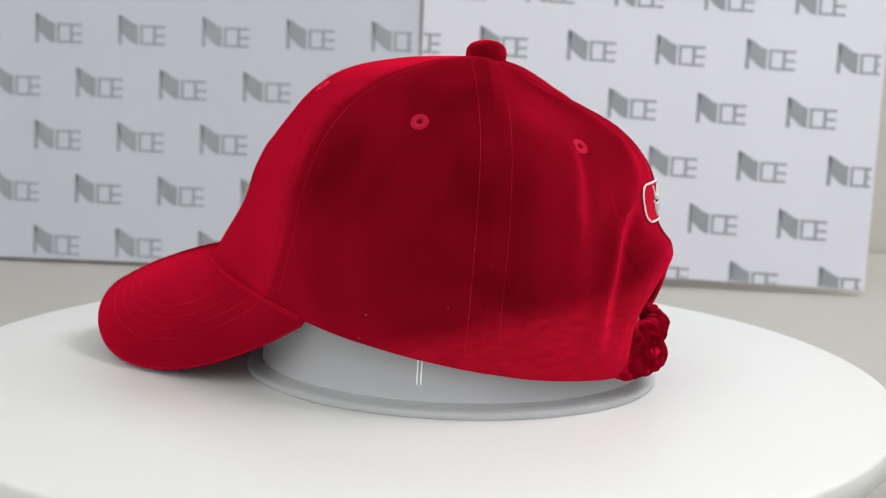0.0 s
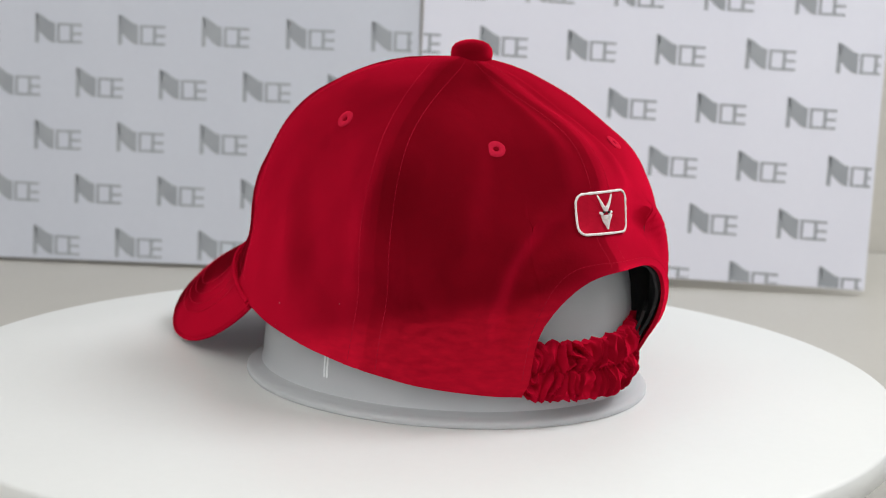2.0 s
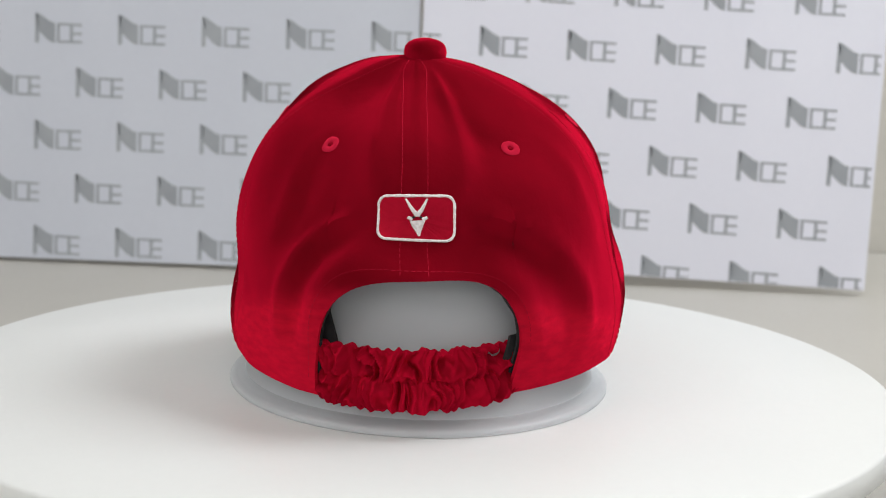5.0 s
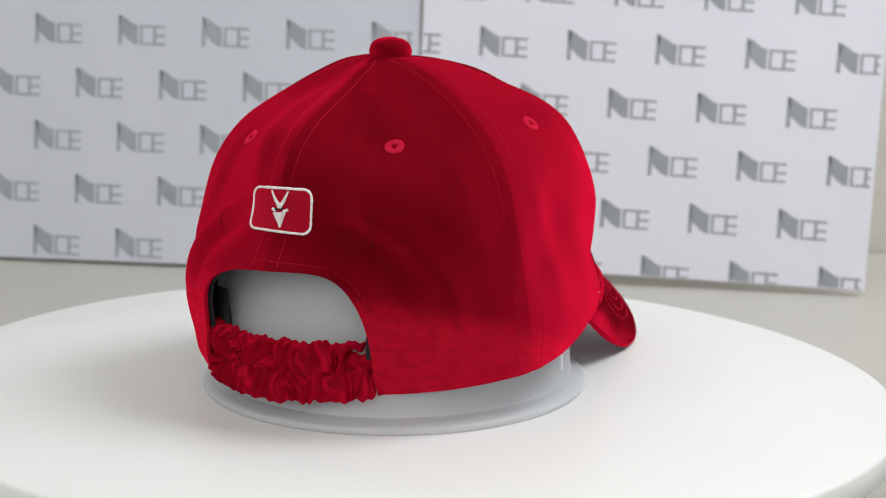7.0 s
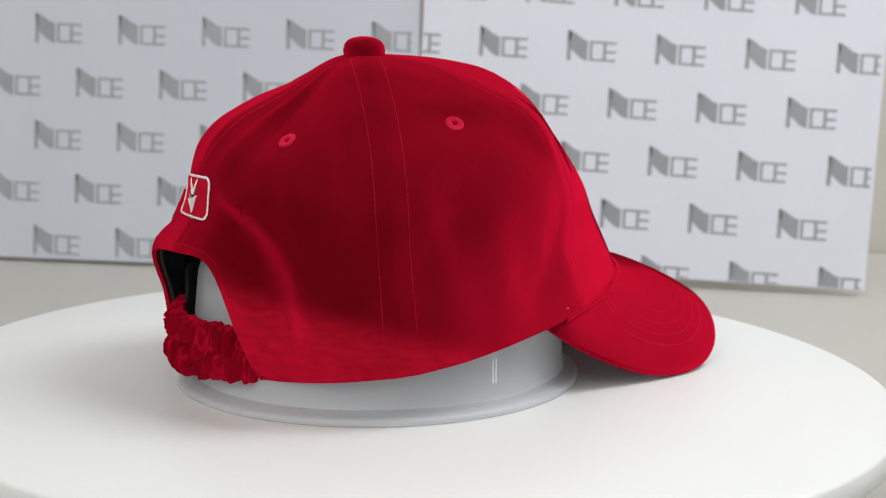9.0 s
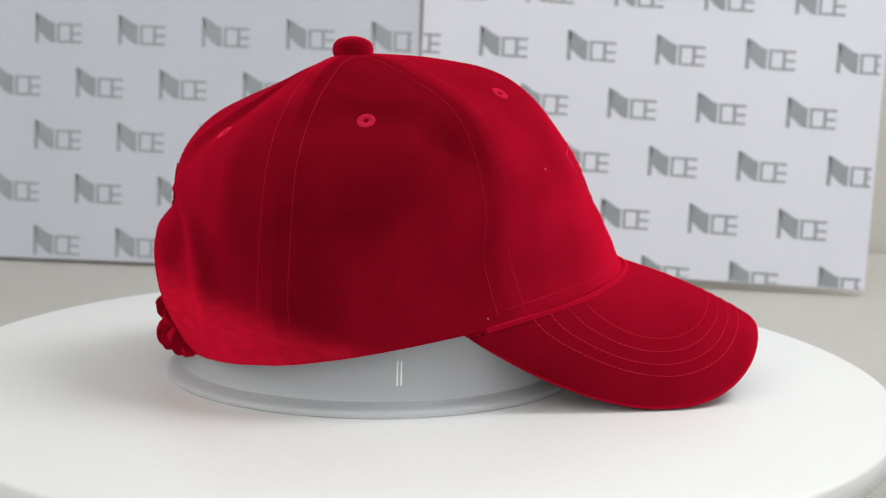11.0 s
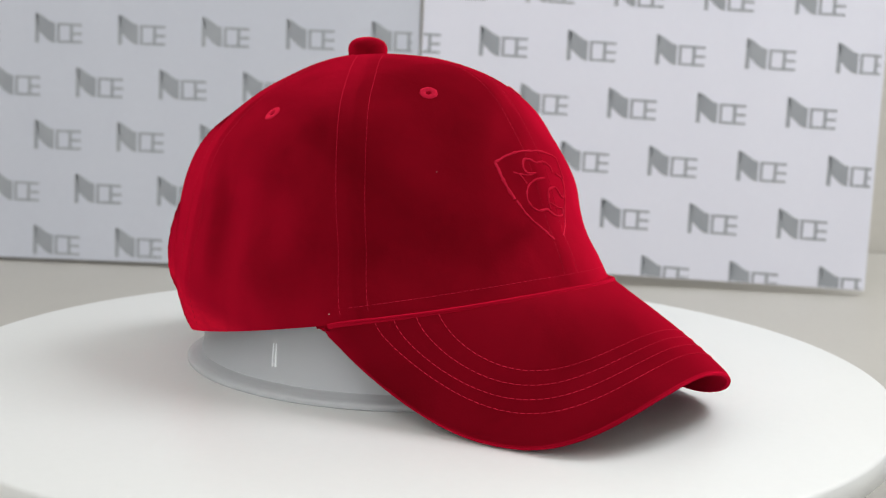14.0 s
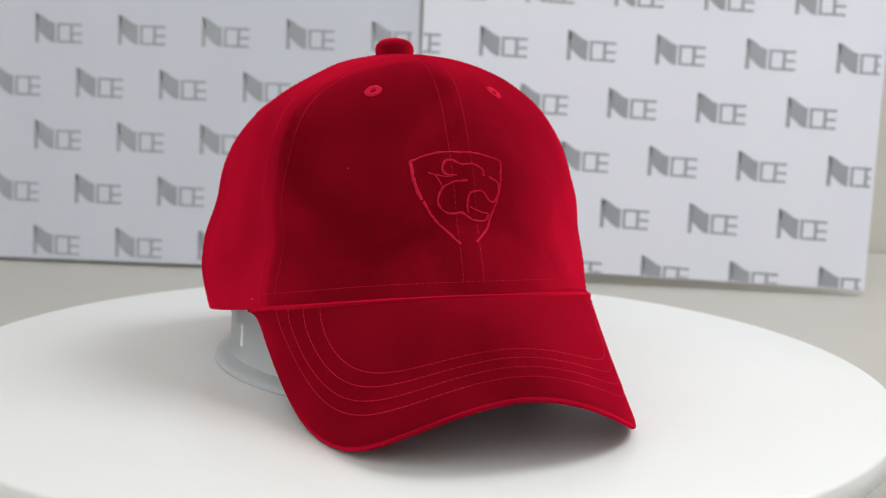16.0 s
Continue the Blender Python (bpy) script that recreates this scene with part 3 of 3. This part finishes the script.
# ---- brim ----
def brim(u, v):
    inner = crown(u * B["fb"], np.zeros_like(u))
    cor = crown(np.array([B["fb"]]), np.zeros(1))[0]
    ps = u * np.pi / 2
    cs, sn = np.clip(np.cos(ps), 0, 1) + 1e-9, np.sin(ps)
    sgn, kb = np.where(sn < 0, -1, 1), B["kb"]

    def outer(cs, sn):
        arc, w = B["W"] * sn * (1 + B["beta"] * 4 * cs * np.abs(sn)), B["A"] * cs ** B["n"]
        y, drop = np.sin(arc * kb) / kb, (1 - np.cos(arc * kb)) / kb
        return (cor[0] + w * np.cos(B["sg"]) - drop * np.sin(B["sg"]), y + B["asy"] * cs,
                B["z0"] - w * np.sin(B["sg"]) - drop * np.cos(B["sg"]) + B["asz"] * sn * cs)

    x, y, z = outer(cs, sn)
    x1, y1, z1 = outer(1e-9, 1.0)
    x, y, z = x + B["h1"] * np.sin(2 * ps) ** 2, y + B["h2"] * np.sin(2 * ps) * cs, z + B["h3"] * np.sin(2 * ps) ** 2
    k = np.abs(sn) ** B["pe"]
    x, y, z = x + (cor[0] - x1) * k, y + sgn * (cor[1] - y1) * k, z + (cor[2] - z1) * k
    P = inner + (np.stack([x, y, z], -1) - inner) * v[..., None]
    P[..., 2] += B["bul"] * 4 * v * (1 - v) * cs
    P[..., 2] = 0.0006 + 0.5 * ((P[..., 2] - 0.0006) + np.sqrt((P[..., 2] - 0.0006) ** 2 + 0.000002))
    return P


def brim_normal(u, v):
    e = 1e-3
    n = np.cross(brim(u, v + e) - brim(u, v - e), brim(u + e, v) - brim(u - e, v))
    n /= np.linalg.norm(n, axis=-1, keepdims=True) + 1e-12
    side = n[..., 2] + n[..., 1] * np.sign(u)
    return n * np.sign(side + 1e-9)[..., None]


uu, vv = np.meshgrid(np.linspace(-0.995, 0.995, 121), np.linspace(-0.03, 1, 34), indexing="ij")
P, N = brim(uu, vv), brim_normal(uu, vv)
edge = np.sqrt(np.clip(1 - (np.clip(vv - 0.94, 0, 1) / 0.06) ** 2, 0.0, 1)) * 0.9 + 0.1
sheet("brim", P + N * (0.0014 * edge)[..., None], P - N * (0.0014 * edge)[..., None], BRIM_VELVET, cap, "curved velvet brim with four rows of stitching")
for vi, ui in ((0.61, 0.59), (0.685, 0.66), (0.76, 0.73), (0.835, 0.79)):
    u = np.concatenate([np.linspace(-1, -0.9, 30)[:-1], np.linspace(-0.9, 0.9, 120), np.linspace(0.9, 1, 30)[1:]])
    v = vi * np.sqrt(np.clip(1 - np.abs(u) ** 4, 0, 1)) + 0.004
    u = u * ui
    P, N = brim(u, v), brim_normal(u, v)
    vs, fs = dashes(P + N * 0.00155, N, 0.0019, 0.0008, 0.00021)
    tagged(mesh_object("stitching", vs, fs, STITCH, cap), kind="stuff")
# tube added along the brim's folded outer edge to catch a bright sheen
u = np.linspace(-0.985, 0.985, 160)
P, N = brim(u, np.full(160, 0.985)), brim_normal(u, np.full(160, 0.985))
v, f = tube_on(P, N, 0.0010, 8)
mesh_object("edge_sheen_tube", v, f, EDGE_VELVET, cap)
# edge stitching along the front of the crown
ph = np.radians(np.linspace(-58, 58, 160))
al = np.full(160, 0.028)
v, f = dashes(cloth(ph, al, 0.0001), normals(ph, al), 0.0017, 0.0008, 0.00014)
tagged(mesh_object("stitching", v, f, STITCH, cap), kind="stuff")
# tube added where the brim meets the crown, for the hem edge catching light
u = np.linspace(-0.98, 0.98, 120)
P, N = brim(u, np.full(120, 0.012)), brim_normal(u, np.full(120, 0.012))
v, f = tube_on(P + N * 0.0010, N, 0.0012, 8)
mesh_object("hem_sheen_tube", v, f, EDGE_VELVET, cap)


# ---- ruffled elastic strap ----
n, m = 340, 36
lo, hi = radians(OPEN_MID - OPEN_HALF - 3.0), radians(OPEN_MID + OPEN_HALF + 6.0)
s = np.linspace(0, 1, n)[:, None] + np.zeros((1, m))
t = np.linspace(0, 1, m)[None] + np.zeros((n, 1))
ph = lo + (hi - lo) * s
mid = np.sin(np.pi * s)
base = crown(ph, np.full_like(ph, 0.04))
nrm = normals(ph, np.full_like(ph, 0.04))
rim = crown(ph, np.zeros_like(ph))[..., 2]
base = base - nrm * (0.0050 + 0.0022 * np.clip(mid * 5, 0, 1))[..., None]
zb, zt_ = rim - 0.0018 * np.clip(mid * 4, 0, 1), crown(ph, np.full_like(ph, 0.086 * math.pi / 2))[..., 2] - 0.0016 * np.clip(mid * 4, 0, 1)
fold = np.zeros((n, m))
top_wob, low_wob = np.zeros(n), np.zeros(n)
for i in range(n):
    a = s[i, 0] * 80.0
    top_wob[i] = noise.noise(Vector((a * 0.55, 2.0, 0.5))) * 0.0016
    low_wob[i] = noise.noise(Vector((a * 0.5, 9.0, 0.5))) * 0.0014
    for j in range(m):
        w = t[i, j]
        row = 0 if w < 0.5 else 1
        skew = noise.noise(Vector((a * 0.12, w * 2.2, 4.0 + row * 5))) * 2.4
        v1 = noise.noise(Vector((a * 0.30 + skew, row * 7.3 + w * 0.8, 1.5)))
        v2 = noise.noise(Vector((a * 0.7 + skew, row * 3.1 + w * 2.0, 8.5)))
        fold[i, j] = (1 - 2.8 * abs(v1)) * 0.0042 + v2 * 0.0010
puff = 0.35 + 0.65 * np.abs(np.sin(2 * np.pi * np.clip(t, 0, 1))) ** 0.6
ends = np.clip(np.minimum(s / 0.05, (1 - s) / 0.09), 0, 1)
top_wob, low_wob = top_wob * ends[:, 0], low_wob * ends[:, 0]
out = base + nrm * ((0.0015 + fold * puff * ends + 0.0012 * puff * ends))[..., None]
out[..., 2] = (zb + low_wob[:, None]) + ((zt_ + top_wob[:, None]) - (zb + low_wob[:, None])) * t
out[..., 2] += (0.004 * (1 - ends) * (1 - t))
inner = base - nrm * 0.0015
inner[..., 2] = out[..., 2]
sheet("elastic_strap", out, inner, EDGE_VELVET, cap, "gathered ruffled velvet elastic strap")


# dark lining tabs inside both ends of the opening
for sgn, tall, reach, inset in ((-1, 0.225, 4.0, 0.0074), (1, 0.150, 1.6, 0.0056)):
    aa = np.linspace(0.02, tall, 16)[None] + np.zeros((14, 1))
    edge = -reach + (reach - 1.2) * np.clip((aa - 0.135) / 0.07, 0, 1)
    dd = OPEN_MID + sgn * (OPEN_HALF + edge + (12 - edge) * np.linspace(0, 1, 14)[:, None])
    P, N = crown(np.radians(dd), aa), normals(np.radians(dd), aa)
    sheet("lining_tab", P - N * inset, P - N * (inset + 0.0012), LINING, cap, "black cloth lining tab")


# ---- back badge ----
BC = (radians(185.6), 0.334 * math.pi / 2)
p0 = crown(np.array([BC[0]]), np.array([BC[1]]))[0]
du = np.linalg.norm(crown(np.array([BC[0] + 0.01]), np.array([BC[1]]))[0] - p0) / 0.01
dv = np.linalg.norm(crown(np.array([BC[0]]), np.array([BC[1] + 0.01]))[0] - p0) / 0.01


def on_badge(pts, lift):
    """Points in millimetres on the badge, x to the wearer's right seen from behind."""
    q = np.asarray(pts, float) / 1000
    ph, al = BC[0] + q[:, 0] / du, BC[1] + q[:, 1] / dv
    return cloth(ph, al, lift + 0.0003), normals(ph, al)


def rounded(w, h, r, n=8):
    out = []
    for cx, cy, a0 in ((w - r, h - r, 0), (-w + r, h - r, 90), (-w + r, -h + r, 180), (w - r, -h + r, 270)):
        out += [(cx + r * math.cos(radians(a0 + 90 * k / n)), cy + r * math.sin(radians(a0 + 90 * k / n))) for k in range(n + 1)]
    dense = []
    for p, q in zip(out, out[1:] + out[:1]):
        steps = max(1, int(math.dist(p, q) / 0.8))
        dense += [(p[0] + (q[0] - p[0]) * k / steps, p[1] + (q[1] - p[1]) * k / steps) for k in range(steps)]
    return dense


outline = rounded(14.2, 8.2, 3.4)
rings = [[(x * k, y * k) for x, y in outline] for k in (1.0, 0.85, 0.7, 0.5, 0.3, 0.1)]
verts, faces = [], []
n = len(outline)
rnd = random.Random(4)
for k, ring in enumerate(rings):
    P, N = on_badge(ring, 0.0004)
    verts += [p + q * rnd.uniform(-0.00012, 0.00018) for p, q in zip(P, N)]
for k in range(len(rings) - 1):
    faces += [(k * n + i, k * n + (i + 1) % n, (k + 1) * n + (i + 1) % n, (k + 1) * n + i) for i in range(n)]
faces.append(tuple((len(rings) - 1) * n + i for i in range(n)))
P, N = on_badge(outline, -0.0012)
k0 = len(verts)
verts += list(P)
faces += [(i, (i + 1) % n, k0 + (i + 1) % n, k0 + i) for i in range(n)]
badge = mesh_object("badge", verts, faces, PATCH, cap, True, "red embroidered badge with white border")
P, N = on_badge(outline, 0.0005)
rad = [0.00052 + 0.00009 * rnd.uniform(-1, 1) for _ in outline]
v, f = tube_on(P, N, rad, 8, True, 0.8)
mesh_object("border", v, f, WHITE_THREAD, badge, True, "white stitched border")


def stroke(points, widths, lift=0.0006):
    """A satin-stitched stroke in badge millimetres."""
    pts = np.array(points, float)
    k = 10 * (len(pts) - 1) + 1
    at = np.linspace(0, len(pts) - 1, k)
    q = np.stack([np.interp(at, range(len(pts)), pts[:, i]) for i in (0, 1)], -1)
    P, N = on_badge(q, lift)
    return tube_on(P, N, np.interp(at, range(len(pts)), widths), 8, False, 0.7)


for pts, ws in (([(-3.7, 7.0), (-1.4, 3.4), (0.2, 1.5)], [0.00035, 0.0007, 0.0009]), ([(4.2, 7.1), (2.4, 3.4), (1.0, 1.5)], [0.00035, 0.0007, 0.0009]),
                ([(0.6, 2.4), (0.6, 0.6)], [0.0016, 0.0010]), ([(-2.9, 0.3), (-1.2, -0.6)], [0.0005, 0.0008]), ([(4.3, 0.3), (2.5, -0.6)], [0.0005, 0.0008]),
                ([(0.7, -0.9), (0.8, -2.6), (1.1, -4.6), (1.3, -6.6)], [0.0030, 0.0023, 0.0012, 0.0004])):
    v, f = stroke(pts, ws)
    mesh_object("mark_stroke", v, f, WHITE_THREAD, badge, True, "white satin stitching")

# dark eyes between the strokes of the mark
for ex in (-0.75, 1.95):
    ring = [(ex + 0.55 * math.cos(radians(a)), 0.25 + 0.42 * math.sin(radians(a))) for a in range(0, 360, 30)]
    P, N = on_badge(ring + [(ex, 0.25)], 0.0014)
    Q, _ = on_badge(ring, 0.0006)
    mesh_object("mark_eye", list(P) + list(Q), [(i, (i + 1) % 12, 12) for i in range(12)] + [(i, 13 + i, 13 + (i + 1) % 12, (i + 1) % 12) for i in range(12)], LINING, badge, True, "small black stitched eye")

# ---- front emblem: raised tone-on-tone strokes ----
gp, ga = np.meshgrid(np.radians(np.arange(-32, 32, 0.5)), np.linspace(0.03, 0.5, 140) * math.pi / 2, indexing="ij")
GV = crown(gp, ga)


def on_front(y, z):
    i = np.unravel_index(((GV[..., 1] - y / 1000 + 0.0038) ** 2 + (GV[..., 2] - z / 1000 - 0.0007) ** 2).argmin(), gp.shape)
    return gp[i], ga[i]


def smooth_line(pts, per=8):
    p = [Vector((*q, 0)) for q in pts]
    p = [2 * p[0] - p[1]] + p + [2 * p[-1] - p[-2]]
    out = []
    for i in range(1, len(p) - 2):
        for k in range(per):
            t = k / per
            out.append(0.5 * ((2 * p[i]) + (p[i + 1] - p[i - 1]) * t + (2 * p[i - 1] - 5 * p[i] + 4 * p[i + 1] - p[i + 2]) * t * t + (3 * p[i] - p[i - 1] - 3 * p[i + 1] + p[i + 2]) * t ** 3))
    return [(v.x, v.y) for v in out] + [pts[-1]]


emblem_strokes = [
    ([(-19.1, 100.9), (-13.0, 103.0), (-5.9, 104.5), (1.1, 104.9), (7.0, 104.2), (13.7, 102.5), (18.6, 100.9)], 0.6),
    ([(-18.9, 100.7), (-18.6, 95.7), (-17.9, 91.0), (-16.2, 86.4)], 0.9), ([(-16.0, 86.0), (-13.3, 80.3), (-9.2, 75.4), (-3.0, 70.0)], 0.6),
    ([(18.6, 100.9), (17.6, 95.0), (15.7, 89.0), (13.7, 84.4), (10.9, 79.3), (8.0, 74.8), (3.5, 70.5)], 0.55),
    ([(-2.3, 96.1), (-6.2, 96.4), (-7.3, 98.5), (-5.5, 101.0), (-2.7, 101.8), (1.1, 100.2), (6.1, 100.1), (9.5, 98.0), (10.2, 95.4)], 0.6),
    ([(2.3, 94.0), (-3.4, 93.6), (-7.5, 91.7), (-10.0, 88.0), (-10.1, 84.5), (-6.6, 81.6), (-0.6, 81.6), (3.0, 79.4), (7.9, 78.5), (10.3, 80.6)], 0.6),
    ([(-12.9, 97.0), (-10.2, 95.6), (-8.1, 92.5)], 0.4), ([(-10.2, 96.0), (-6.3, 95.3), (-1.7, 96.1)], 0.4),
    ([(12.0, 95.2), (15.8, 92.1), (15.4, 87.7), (13.2, 85.6), (11.3, 86.1), (8.8, 89.2), (6.4, 90.0), (2.9, 88.8), (1.8, 85.7), (1.8, 81.6)], 0.6),
    ([(2.4, 84.1), (6.0, 82.0), (10.3, 81.1)], 0.45)]
for pts, w in emblem_strokes:
    q = np.array([on_front(*p) for p in pts])
    q = np.array(smooth_line([tuple(x) for x in q], 14))
    P, N = cloth(q[:, 0], q[:, 1], 0.0001), normals(q[:, 0], q[:, 1])
    thick = [0.85 * w * (0.95 + 0.55 * noise.noise(Vector(p) * 700.0)) / 1000 for p in P]
    side = np.array([noise.noise(Vector(p) * 380.0 + Vector((5, 2, 1))) for p in P])[:, None] * 0.0004
    v, f = tube_on(P + np.cross(N, (0, 0, 1)) * side, N, thick, 8, False, 0.7)
    mesh_object("emblem_stroke", v, f, THREAD, cap, True, "raised red embroidered line")


# bits of white lint on the velvet
rnd = random.Random(12)
for deg, av in ((81.0, 0.050), (80.5, 0.006), (-62.0, 0.012), (100.0, 0.10), (-35.0, 0.30)):
    ph, al = np.array([radians(deg)]), np.array([av * math.pi / 2])
    P, N = cloth(ph, al, 0.0004)[0], normals(ph, al)[0]
    east = np.cross((0, 0, 1), N)
    east /= np.linalg.norm(east)
    up = np.cross(N, east)
    size = 0.0007 if av < 0.06 else 0.0003
    bend = [P + east * size * (k - 1) * rnd.uniform(0.3, 1) + up * size * (1 - abs(k - 1)) * rnd.uniform(-1, 1) + N * size * 0.4 * k for k in range(3)]
    v, f = tube_on(bend, np.array([N, N, N]), 0.00009, 5)
    mesh_object("lint", v, f, WHITE_THREAD, cap, True, "speck of white lint")


# ---- turning ----
def motions():
    ts = [0.25 * k for k in range(65)]
    walk(platter, [(t, pose(0, 0, 0, 0, 0, turned(t))) for t in ts])
    for thing, place in ((stand, pose(0.02244, -0.00403, -0.0011, 0, 0, 159.734)), (cap, pose(0.01896, -0.00771, -0.00070, 0, 0, 159.994))):
        walk(thing, [(t, pose(0, 0, 0, 0, 0, turned(t)) @ place) for t in ts])


motions()
